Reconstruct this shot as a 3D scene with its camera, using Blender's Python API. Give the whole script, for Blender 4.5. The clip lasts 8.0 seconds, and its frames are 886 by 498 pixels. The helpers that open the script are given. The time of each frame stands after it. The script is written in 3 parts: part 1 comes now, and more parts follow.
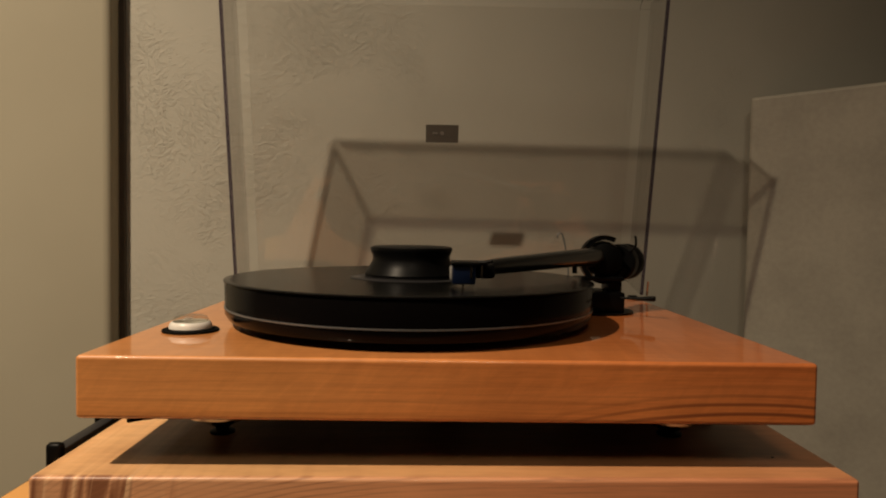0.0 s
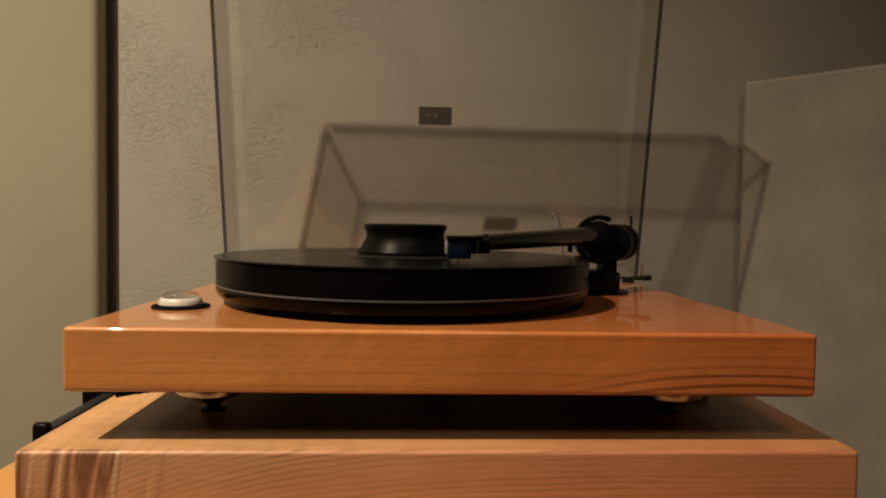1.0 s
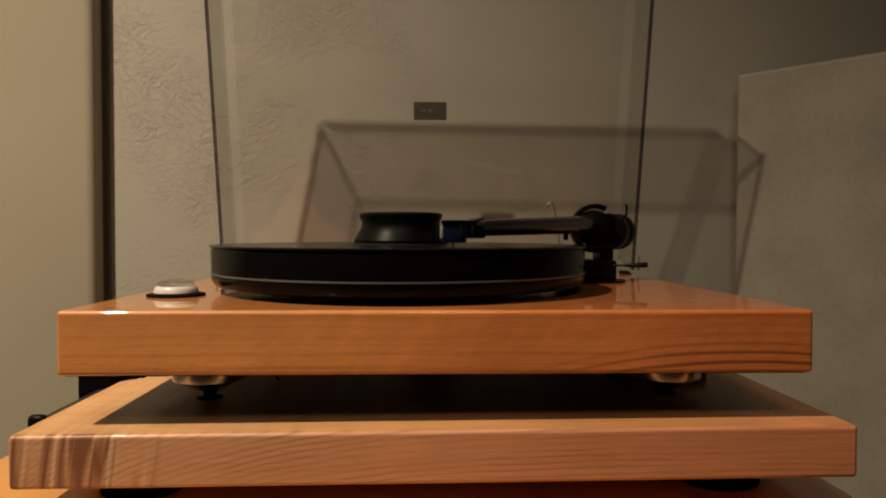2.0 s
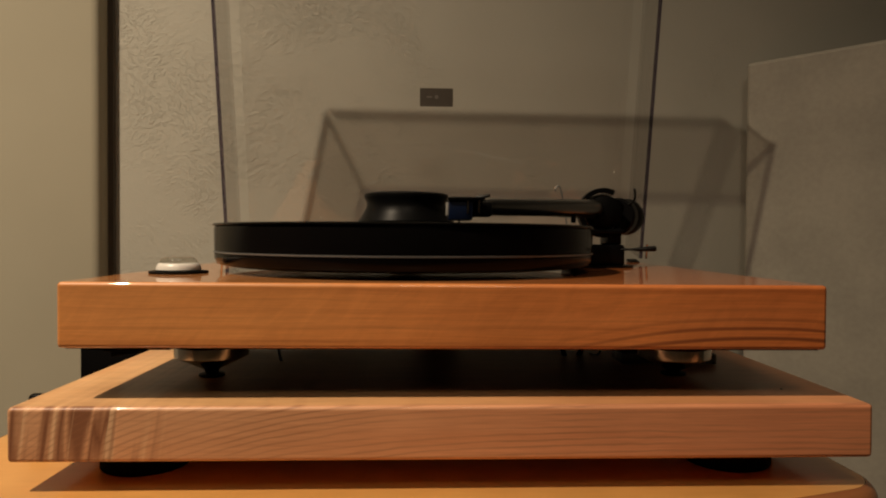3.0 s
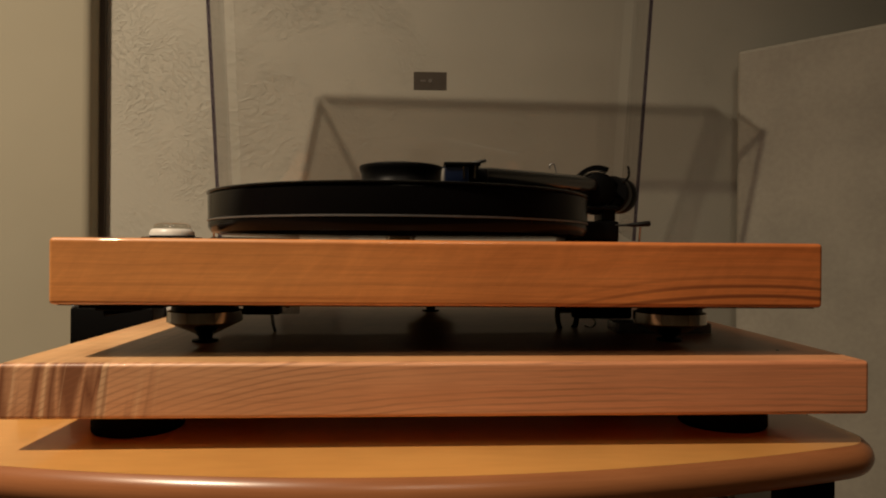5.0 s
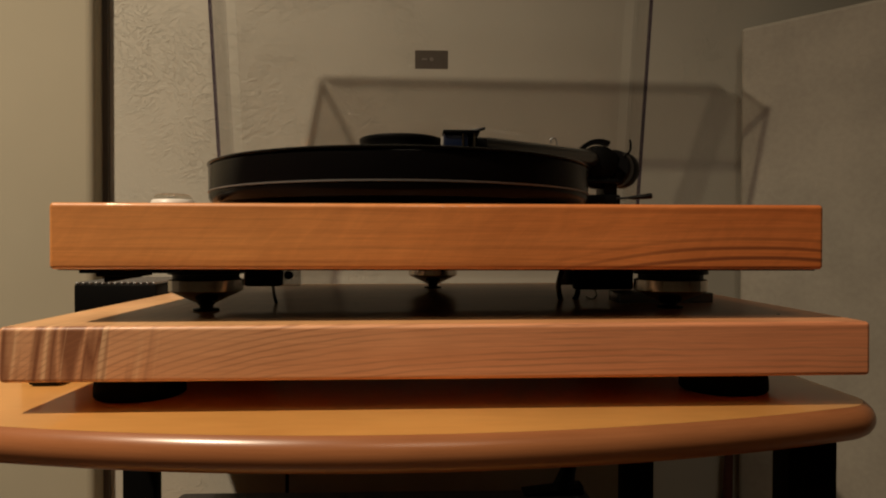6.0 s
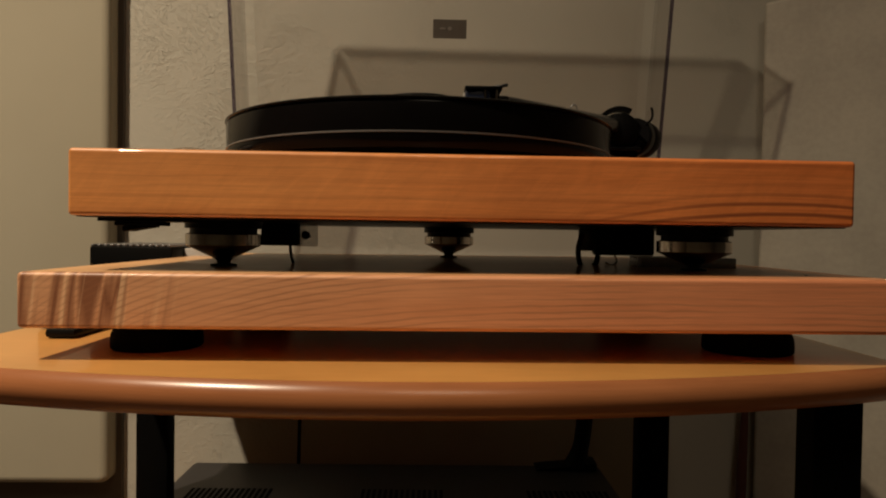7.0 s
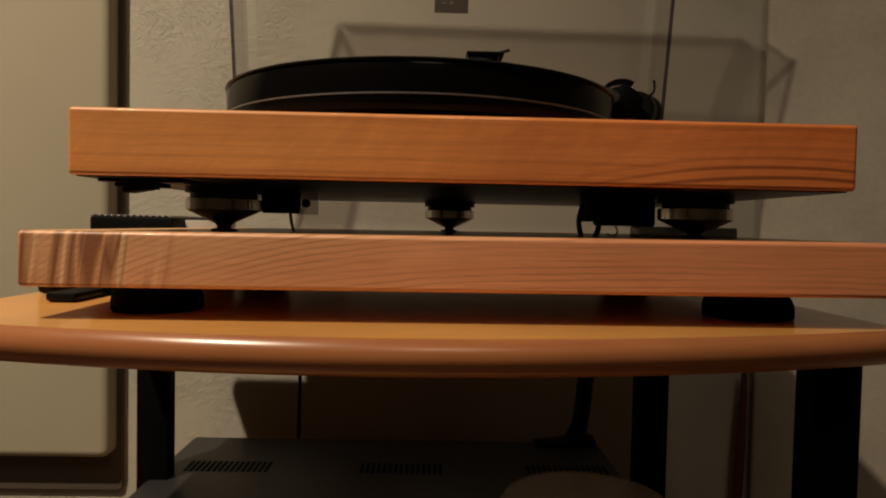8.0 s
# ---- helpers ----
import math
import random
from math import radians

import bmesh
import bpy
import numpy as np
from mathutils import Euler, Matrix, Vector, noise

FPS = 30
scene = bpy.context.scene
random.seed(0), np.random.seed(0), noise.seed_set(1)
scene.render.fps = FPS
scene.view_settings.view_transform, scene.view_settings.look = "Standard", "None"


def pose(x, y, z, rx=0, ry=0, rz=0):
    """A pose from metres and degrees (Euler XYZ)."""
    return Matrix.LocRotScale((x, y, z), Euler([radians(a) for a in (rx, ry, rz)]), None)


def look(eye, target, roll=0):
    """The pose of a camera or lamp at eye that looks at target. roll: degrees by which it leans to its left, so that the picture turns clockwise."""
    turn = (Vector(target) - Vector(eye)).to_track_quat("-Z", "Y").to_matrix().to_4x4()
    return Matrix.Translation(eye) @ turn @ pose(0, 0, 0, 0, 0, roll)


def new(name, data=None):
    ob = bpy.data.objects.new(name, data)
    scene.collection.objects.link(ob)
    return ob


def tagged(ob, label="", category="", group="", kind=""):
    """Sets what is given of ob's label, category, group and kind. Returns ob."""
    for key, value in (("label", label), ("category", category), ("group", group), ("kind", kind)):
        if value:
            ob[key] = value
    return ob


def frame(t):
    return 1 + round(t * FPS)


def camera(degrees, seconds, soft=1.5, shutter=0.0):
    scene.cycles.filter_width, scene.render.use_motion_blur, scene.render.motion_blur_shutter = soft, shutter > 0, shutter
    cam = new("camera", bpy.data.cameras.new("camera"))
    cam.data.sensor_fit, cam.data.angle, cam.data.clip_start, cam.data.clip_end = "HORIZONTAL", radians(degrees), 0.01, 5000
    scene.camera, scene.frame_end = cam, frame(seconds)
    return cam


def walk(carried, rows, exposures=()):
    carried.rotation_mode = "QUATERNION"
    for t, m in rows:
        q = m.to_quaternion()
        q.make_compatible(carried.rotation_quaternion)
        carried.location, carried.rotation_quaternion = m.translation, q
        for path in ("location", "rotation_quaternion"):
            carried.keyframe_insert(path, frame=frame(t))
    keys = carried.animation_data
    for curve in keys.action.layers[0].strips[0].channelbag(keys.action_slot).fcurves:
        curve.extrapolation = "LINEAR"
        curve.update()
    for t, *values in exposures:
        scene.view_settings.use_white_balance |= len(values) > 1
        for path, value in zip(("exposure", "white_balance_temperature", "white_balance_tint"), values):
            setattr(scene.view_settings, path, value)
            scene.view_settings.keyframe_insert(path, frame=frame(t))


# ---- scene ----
cam = camera(67.0, 8.0, 2.0)
PATH = [
    (0, (-0.013, -0.392, 0.901), (0.025, 1.606, 0.826), 0.9),
    (0.5, (-0.017, -0.389, 0.891), (0.038, 1.609, 0.803), 0.7),
    (1, (-0.016, -0.386, 0.884), (0.051, 1.611, 0.804), 0.9),
    (1.5, (-0.013, -0.387, 0.878), (0.056, 1.611, 0.807), 0.3),
    (1.7, (-0.014, -0.387, 0.873), (0.059, 1.611, 0.81), 0.2),
    (2.8, (-0.011, -0.381, 0.851), (0.042, 1.618, 0.831), 0.1),
    (3, (-0.013, -0.38, 0.848), (0.04, 1.619, 0.81), 0.4),
    (3.5, (-0.015, -0.381, 0.842), (0.05, 1.617, 0.806), 0.7),
    (4, (-0.016, -0.379, 0.833), (0.039, 1.62, 0.801), 0.9),
    (4.5, (-0.016, -0.379, 0.826), (0.049, 1.62, 0.808), 0.8),
    (4.7, (-0.018, -0.379, 0.823), (0.066, 1.619, 0.819), 0.6),
    (5.8, (-0.012, -0.378, 0.801), (0.057, 1.62, 0.786), 0.0),
    (6, (-0.012, -0.379, 0.799), (0.051, 1.62, 0.779), 0.1),
    (6.5, (-0.018, -0.377, 0.789), (0.03, 1.622, 0.765), 0.5),
    (7, (-0.019, -0.373, 0.776), (0.018, 1.626, 0.733), 0.9),
    (7.5, (-0.019, -0.374, 0.77), (0.018, 1.624, 0.709), 0.9),
    (8, (-0.019, -0.373, 0.76), (0.018, 1.625, 0.688), 1.2),
]
walk(cam, [(t, look(eye, target, roll)) for t, eye, target, roll in PATH])

# ---- light ----
world = bpy.data.worlds.new("room_world")
scene.world = world
world.use_nodes = True
world.node_tree.nodes["Background"].inputs[0].default_value = (1.0, 0.80, 0.56, 1)
world.node_tree.nodes["Background"].inputs[1].default_value = 0.006
scene.view_settings.exposure = 0.0


def lamp(name, kind, eye, target, energy, colour, size):
    data = bpy.data.lights.new(name, kind)
    data.energy, data.color = energy, colour
    if kind == "AREA":
        data.shape, data.size = "DISK", size
    else:
        data.shadow_soft_size = size
    ob = new(name, data)
    ob.matrix_world = look(eye, target)
    return ob


# the room's lamp stands beside the rack, above and in front of it; an unseen weak fill, added for room bounce, hangs
# far behind
LAMP = (-0.805, -0.457, 2.128)
room = lamp("room_lamp", "AREA", LAMP, (-0.855, -0.117, 0.81), 17.6, (1.0, 0.80, 0.57), 0.05)
room.data.spread = radians(112)
lamp("bounce_fill", "AREA", (0.1, -1.3, 2.4), (0.0, 0.2, 0.7), 3.9, (1.0, 0.82, 0.60), 0.5)


# ---- materials ----
def material(name, colour, rough=0.5, metal=0.0, coat=0.0):
    m = bpy.data.materials.new(name)
    m.use_nodes = True
    b = m.node_tree.nodes["Principled BSDF"]
    b.inputs["Base Color"].default_value = (*colour, 1)
    b.inputs["Roughness"].default_value, b.inputs["Metallic"].default_value = rough, metal
    b.inputs["Coat Weight"].default_value, b.inputs["Coat Roughness"].default_value = coat, 0.03
    return m


def node(m, kind, **inputs):
    n = m.node_tree.nodes.new(kind)
    for key, value in inputs.items():
        n.inputs[key.replace("_", " ")].default_value = value
    return n


def join(m, a, b):
    m.node_tree.links.new(a, b)


def shader(m):
    return m.node_tree.nodes["Principled BSDF"]


def coords(m, scale=(1, 1, 1), turn=(0, 0, 0)):
    tc, mp = node(m, "ShaderNodeTexCoord"), node(m, "ShaderNodeMapping", Scale=scale, Rotation=turn)
    join(m, tc.outputs["Object"], mp.inputs["Vector"])
    return mp.outputs["Vector"]


def turned(m, angle, scale):
    """Object coordinates turned about the y axis first, then stretched."""
    mp = node(m, "ShaderNodeMapping", Scale=scale)
    join(m, coords(m, (1, 1, 1), (0, angle, 0)), mp.inputs["Vector"])
    return mp.outputs["Vector"]


def ramp(m, fac, *stops):
    r = node(m, "ShaderNodeValToRGB")
    e = r.color_ramp.elements
    while len(e) < len(stops):
        e.new(0.5)
    for el, (at, colour) in zip(e, stops):
        el.position, el.color = at, (*colour, 1)
    join(m, fac, r.inputs["Fac"])
    return r.outputs["Color"]


def mix(m, fac, a, b, kind="MIX"):
    n = m.node_tree.nodes.new("ShaderNodeMix")
    n.data_type, n.blend_type = "RGBA", kind
    for value, sock in ((fac, n.inputs["Factor"]), (a, n.inputs["A"]), (b, n.inputs["B"])):
        if isinstance(value, (int, float)):
            sock.default_value = value
        elif isinstance(value, tuple):
            sock.default_value = (*value, 1)
        else:
            join(m, value, sock)
    return n.outputs["Result"]


def bump(m, height, strength, distance):
    n = node(m, "ShaderNodeBump", Strength=strength, Distance=distance)
    join(m, height, n.inputs["Height"])
    join(m, n.outputs["Normal"], shader(m).inputs["Normal"])


def noise_tex(m, vec, scale, detail=4.0, rough=0.55, warp=0.0):
    n = node(m, "ShaderNodeTexNoise", Scale=scale, Detail=detail, Roughness=rough, Distortion=warp)
    join(m, vec, n.inputs["Vector"])
    return n.outputs["Fac"]



def wood(name, light, mid, dark, rough, coat, bands=46.0, lines=0.5, warp=7.0, flame=False, sweep=False):
    m = material(name, mid, rough, 0, coat)
    # long growth lines
    w = node(m, "ShaderNodeTexWave", Scale=bands, Distortion=warp, Detail=3.0, Detail_Scale=1.3, Detail_Roughness=0.55)
    w.bands_direction = "Z"
    join(m, coords(m, (0.055, 0.12, 1.0), (0, 0.010, 0)), w.inputs["Vector"])
    broad = noise_tex(m, coords(m, (1.6, 8, 30)), 1.5, 4, 0.6, 0.8)
    fine = noise_tex(m, coords(m, (14, 90, 520)), 2.0, 4, 0.65)
    cloud = noise_tex(m, coords(m, (7, 7, 10)), 1.0, 3, 0.5)
    base = ramp(m, broad, (0.34, mid), (0.66, light))
    line = ramp(m, w.outputs["Fac"], (0.0, (1, 1, 1)), (0.10, (0.6, 0.6, 0.6)), (0.30, (0, 0, 0)))
    patch = ramp(m, noise_tex(m, coords(m, (3, 3, 40)), 1.0, 2), (0.42, (lines * 0.4,) * 3), (0.62, (lines * 1.6,) * 3))
    c = mix(m, mix(m, 1.0, line, patch, "MULTIPLY"), base, dark)
    c = mix(m, 0.19, c, ramp(m, fine, (0.36, dark), (0.62, light)))
    c = mix(m, 0.6, c, ramp(m, cloud, (0.32, (0.72, 0.68, 0.64)), (0.68, (1.12, 1.1, 1.06))), "MULTIPLY")
    if sweep:
        # fine dark growth lines that wander, and a pale silky ripple across them
        thin = node(m, "ShaderNodeTexWave", Scale=55.0, Distortion=9.0, Detail=4.0, Detail_Scale=0.6, Detail_Roughness=0.6)
        thin.bands_direction = "Z"
        join(m, coords(m, (0.10, 0.12, 1.0), (0, -0.035, 0)), thin.inputs["Vector"])
        keep = ramp(m, noise_tex(m, coords(m, (5, 5, 60)), 1.0, 3), (0.44, (0.03, 0.03, 0.03)), (0.64, (0.32, 0.32, 0.32)))
        c = mix(m, mix(m, 1.0, keep, ramp(m, thin.outputs["Fac"], (0.0, (0.8, 0.8, 0.8)), (0.08, (0.4, 0.4, 0.4)), (0.2, (0, 0, 0))), "MULTIPLY"), c, dark)
        silk = noise_tex(m, turned(m, -0.75, (110, 12, 32)), 1.0, 4, 0.6, 0.9)
        c = mix(m, 0.4, c, ramp(m, silk, (0.35, (0.85, 0.83, 0.81)), (0.65, (1.12, 1.12, 1.12))), "MULTIPLY")
        # redder towards one end, with dark growth lines that arch over its lower corner
        sp = node(m, "ShaderNodeSeparateXYZ")
        join(m, coords(m), sp.inputs[0])
        c = mix(m, ramp(m, noise_shift(m, sp.outputs[0], 2.2, 0.45), (0.2, (0, 0, 0)), (0.9, (0.6, 0.6, 0.6))), c, mix(m, 1.0, c, (1.16, 0.70, 0.62), "MULTIPLY"))
        off = m.node_tree.nodes.new("ShaderNodeMath")
        off.operation = "MULTIPLY"
        for k in (0, 1):
            join(m, noise_shift(m, sp.outputs[0], 1.0, -0.178), off.inputs[k])
        arch = m.node_tree.nodes.new("ShaderNodeMath")
        arch.operation = "ADD"
        join(m, noise_shift(m, off.outputs[0], 1.1, 0.0), arch.inputs[0])
        join(m, sp.outputs[2], arch.inputs[1])
        curve = m.node_tree.nodes.new("ShaderNodeCombineXYZ")
        join(m, noise_shift(m, sp.outputs[0], 0.10, 0.0), curve.inputs[0])
        join(m, noise_shift(m, sp.outputs[1], 0.25, 0.0), curve.inputs[1])
        join(m, arch.outputs[0], curve.inputs[2])
        g = node(m, "ShaderNodeTexWave", Scale=58.0, Distortion=3.5, Detail=3.0, Detail_Scale=0.8)
        g.bands_direction = "Z"
        join(m, curve.outputs[0], g.inputs["Vector"])
        here = mix(m, 1.0, ramp(m, noise_shift(m, sp.outputs[0], 4.0, 0.2), (0.3, (0.08, 0.08, 0.08)), (0.8, (1, 1, 1))),
                   ramp(m, noise_shift(m, arch.outputs[0], -28.0, 22.75), (0.2, (0.10, 0.10, 0.10)), (0.5, (1, 1, 1))), "MULTIPLY")
        c = mix(m, mix(m, 1.0, here, ramp(m, g.outputs["Fac"], (0.0, (1, 1, 1)), (0.16, (0.7, 0.7, 0.7)), (0.42, (0, 0, 0))), "MULTIPLY"), c, (0.29, 0.080, 0.028))
    if flame:
        # tiger figure at one end of the front, and grain that sweeps up from it
        sx = node(m, "ShaderNodeSeparateXYZ")
        join(m, coords(m), sx.inputs[0])
        c = mix(m, ramp(m, noise_shift(m, sx.outputs[0], 2.2, 0.45), (0.2, (0, 0, 0)), (0.9, (0.7, 0.7, 0.7))), c, mix(m, 1.0, c, (1.08, 0.68, 0.58), "MULTIPLY"))
        face = ramp(m, noise_shift(m, sx.outputs[1], -100.0, -0.2), (0.3, (0.25, 0.25, 0.25)), (0.6, (1, 1, 1)))
        c = mix(m, face, mix(m, 1.0, c, (1.0, 1.10, 0.90), "MULTIPLY"), c)
        end = ramp(m, noise_shift(m, sx.outputs[0], -5.5, -0.79), (0.04, (0, 0, 0)), (0.22, (1, 1, 1)))
        end = mix(m, 1.0, end, face, "MULTIPLY")
        f = noise_tex(m, turned(m, -0.14, (46, 3, 4)), 1.0, 3, 0.55, 0.3)
        stripe = ramp(m, f, (0.44, (0, 0, 0)), (0.53, (0.95, 0.95, 0.95)), (0.60, (0.10, 0.10, 0.10)), (0.70, (0.9, 0.9, 0.9)))
        c = mix(m, mix(m, 1.0, end, stripe, "MULTIPLY"), c, (0.21, 0.078, 0.038))
        pale = ramp(m, noise_tex(m, turned(m, -0.14, (120, 3, 7)), 1.0, 3, 0.6), (0.53, (0, 0, 0)), (0.62, (0.7, 0.7, 0.7)))
        c = mix(m, mix(m, 1.0, end, pale, "MULTIPLY"), c, (0.88, 0.58, 0.34))
        bent = m.node_tree.nodes.new("ShaderNodeCombineXYZ")
        sq = m.node_tree.nodes.new("ShaderNodeMath")
        sq.operation = "POWER"
        join(m, noise_shift(m, sx.outputs[0], -1.0, 0.26), sq.inputs[0])
        sq.inputs[1].default_value = 5.0
        lift = m.node_tree.nodes.new("ShaderNodeMath")
        lift.operation = "ADD"
        join(m, noise_shift(m, sq.outputs[0], 2.4, 0.0), lift.inputs[0])
        join(m, sx.outputs[2], lift.inputs[1])
        join(m, noise_shift(m, sx.outputs[0], 0.22, 0.0), bent.inputs[0])
        join(m, noise_shift(m, sx.outputs[1], 0.3, 0.0), bent.inputs[1])
        join(m, lift.outputs[0], bent.inputs[2])
        slant = node(m, "ShaderNodeTexWave", Scale=84.0, Distortion=5.0, Detail=3.0, Detail_Scale=0.7, Detail_Roughness=0.6)
        slant.bands_direction = "Z"
        join(m, bent.outputs[0], slant.inputs["Vector"])
        rows = ramp(m, slant.outputs["Fac"], (0.0, (0.7, 0.7, 0.7)), (0.12, (0.4, 0.4, 0.4)), (0.36, (0, 0, 0)))
        rows = mix(m, 1.0, rows, face, "MULTIPLY")
        c = mix(m, mix(m, 1.0, rows, ramp(m, noise_tex(m, coords(m, (9, 3, 40)), 1.0, 3), (0.38, (0.04, 0.04, 0.04)), (0.64, (1, 1, 1))), "MULTIPLY"), c, dark)
    join(m, c, shader(m).inputs["Base Color"])
    bump(m, fine, 0.05, 0.0004)
    return m


def noise_shift(m, value, gain, offset):
    n = m.node_tree.nodes.new("ShaderNodeMath")
    n.operation = "MULTIPLY_ADD"
    join(m, value, n.inputs[0])
    n.inputs[1].default_value, n.inputs[2].default_value = gain, offset
    return n.outputs[0]


OLIVE = wood("lacquered_orange_wood", (0.85, 0.360, 0.113), (0.76, 0.292, 0.080), (0.36, 0.105, 0.028), 0.45, 1.0, 30.0, 0.22, 5.0, False, True)
MAPLE = wood("figured_maple", (0.83, 0.458, 0.255), (0.75, 0.388, 0.203), (0.33, 0.145, 0.070), 0.42, 0.15, 70.0, 0.08, 5.0, True)
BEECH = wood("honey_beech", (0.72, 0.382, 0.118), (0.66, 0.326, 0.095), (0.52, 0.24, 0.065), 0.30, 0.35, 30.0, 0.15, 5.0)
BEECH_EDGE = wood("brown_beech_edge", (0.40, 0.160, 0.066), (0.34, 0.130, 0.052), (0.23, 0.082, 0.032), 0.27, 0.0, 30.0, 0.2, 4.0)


def plaster():
    m = material("textured_plaster", (0.43, 0.39, 0.33), 0.8)
    v = coords(m)
    patchy, side = noise_tex(m, v, 6.5, 3, 0.55), noise_tex(m, v, 11.0, 2, 0.5)
    # the plaster is worked more roughly towards one end of the wall
    sp = node(m, "ShaderNodeSeparateXYZ")
    join(m, v, sp.inputs[0])
    more = m.node_tree.nodes.new("ShaderNodeMath")
    more.operation = "ADD"
    join(m, patchy, more.inputs[0])
    join(m, noise_shift(m, sp.outputs[0], -0.28, -0.02), more.inputs[1])
    where = more.outputs[0]
    # trowel strokes in two directions
    one = noise_tex(m, turned(m, 0.65, (1.5, 1, 0.8)), 120, 6, 0.74, 0.45)
    two = noise_tex(m, turned(m, -0.95, (1.5, 1, 0.8)), 120, 6, 0.74, 0.45)
    stroke = mix(m, ramp(m, side, (0.46, (0, 0, 0)), (0.54, (1, 1, 1))), one, two)
    stroke = ramp(m, stroke, (0.34, (0, 0, 0)), (0.50, (0.35, 0.35, 0.35)), (0.57, (0.85, 0.85, 0.85)), (0.72, (1, 1, 1)))
    h = mix(m, ramp(m, where, (0.46, (0.08, 0.08, 0.08)), (0.68, (0.95, 0.95, 0.95))), (0.5, 0.5, 0.5), stroke)
    h = mix(m, 0.15, h, noise_tex(m, v, 420, 3))
    tone = noise_tex(m, v, 3.0, 3)
    join(m, ramp(m, tone, (0.3, (0.375, 0.357, 0.302)), (0.7, (0.43, 0.41, 0.35))), shader(m).inputs["Base Color"])
    bump(m, h, 0.66, 0.0017)
    return m


PLASTER = plaster()


def cloth(name, a, b):
    m = material(name, a, 0.9)
    w = node(m, "ShaderNodeTexWave", Scale=420.0)
    w.bands_direction = "X"
    join(m, coords(m, (1, 1, 1), (0, 0.6, 0)), w.inputs["Vector"])
    u = node(m, "ShaderNodeTexWave", Scale=420.0)
    u.bands_direction = "Z"
    join(m, coords(m, (1, 1, 1), (0, 0.6, 0)), u.inputs["Vector"])
    weave = mix(m, 0.5, w.outputs["Color"], u.outputs["Color"])
    cloud = noise_tex(m, coords(m), 4, 3)
    join(m, mix(m, 0.12, ramp(m, cloud, (0.3, b), (0.7, a)), mix(m, 1.0, a, weave, "MULTIPLY")), shader(m).inputs["Base Color"])
    bump(m, weave, 0.10, 0.0005)
    return m


CLOTH = cloth("cream_grille_cloth", (0.355, 0.325, 0.247), (0.325, 0.296, 0.222))


def paint(name, colour, rough, grain=300.0, strength=0.06, metal=0.0, coat=0.0):
    m = material(name, colour, rough, metal, coat)
    n = noise_tex(m, coords(m), grain, 3)
    s = noise_tex(m, coords(m), 14, 4)
    k = tuple(c * 0.72 for c in colour)
    join(m, mix(m, 0.35, ramp(m, s, (0.3, k), (0.65, colour)), ramp(m, n, (0.3, k), (0.7, colour))), shader(m).inputs["Base Color"])
    bump(m, n, strength, 0.0004)
    return m


CREAM = paint("cream_painted_panel", (0.42, 0.385, 0.32), 0.6, 160, 0.12)
TAUPE_DARK = paint("dark_taupe_paint", (0.085, 0.07, 0.055), 0.6)
BLACK = paint("black_plastic", (0.004, 0.004, 0.004), 0.4)
SATIN = paint("satin_black_metal", (0.004, 0.004, 0.0043), 0.38, 500, 0.03, 0.0)
POST = paint("black_powder_coat", (0.003, 0.003, 0.003), 0.6)
RUBBER = paint("black_rubber", (0.004, 0.004, 0.004), 0.75)
PLATTER = paint("black_platter_acrylic", (0.004, 0.0035, 0.0035), 0.18, 500, 0.01)
STEEL = paint("brushed_steel", (0.62, 0.56, 0.50), 0.14, 700, 0.05, 1.0)
# darker, warmer steel: shaded wood mirrored in the cones, put into the colour
SHADED_STEEL = paint("shaded_polished_steel", (0.40, 0.33, 0.27), 0.16, 900, 0.02, 1.0)
GREY = paint("grey_metal", (0.24, 0.24, 0.24), 0.4, 500, 0.05, 0.6)
CASE = paint("dark_grey_sheet_metal", (0.021, 0.020, 0.022), 0.5, 500, 0.05)
WHITE = paint("white_plastic", (0.78, 0.76, 0.72), 0.35, 200, 0.02)
BLUE = paint("blue_plastic", (0.004, 0.010, 0.034), 0.3)
TAUPE = paint("taupe_label", (0.10, 0.085, 0.07), 0.5)
SILVER = paint("silver_print", (0.42, 0.40, 0.37), 0.35)
RED = paint("dark_red_cable", (0.075, 0.02, 0.015), 0.5)
FLOOR = wood("floor_boards", (0.12, 0.07, 0.035), (0.09, 0.05, 0.025), (0.05, 0.03, 0.015), 0.45, 0.1)


def record_vinyl():
    m = material("record_vinyl", (0.004, 0.004, 0.004), 0.2)
    w = node(m, "ShaderNodeTexWave", Scale=260.0, Distortion=0.4)
    w.wave_type, w.rings_direction = "RINGS", "Z"
    join(m, coords(m), w.inputs["Vector"])
    bump(m, w.outputs["Fac"], 0.08, 0.0003)
    return m


VINYL = record_vinyl()
for glossy, level in ((PLATTER, 0.07), (VINYL, 0.10), (SATIN, 0.10), (BLACK, 0.10), (POST, 0.05), (RUBBER, 0.05)):
    shader(glossy).inputs["Specular IOR Level"].default_value = level
CARBON = paint("lacquered_carbon", (0.006, 0.006, 0.006), 0.4, 900, 0.02, 0.0, 1.0)
shader(CARBON).inputs["Coat Roughness"].default_value = 0.02
MARK = paint("faint_grey_print", (0.20, 0.18, 0.16), 0.5)
FLANGE = paint("light_grey_flange", (0.45, 0.43, 0.40), 0.5)
HAZY = paint("hazy_grey_plastic", (0.20, 0.21, 0.22), 0.25)
shader(HAZY).inputs["Alpha"].default_value = 0.75
FROSTED = paint("frosted_plastic", (0.55, 0.53, 0.50), 0.3)
shader(FROSTED).inputs["Alpha"].default_value = 0.35


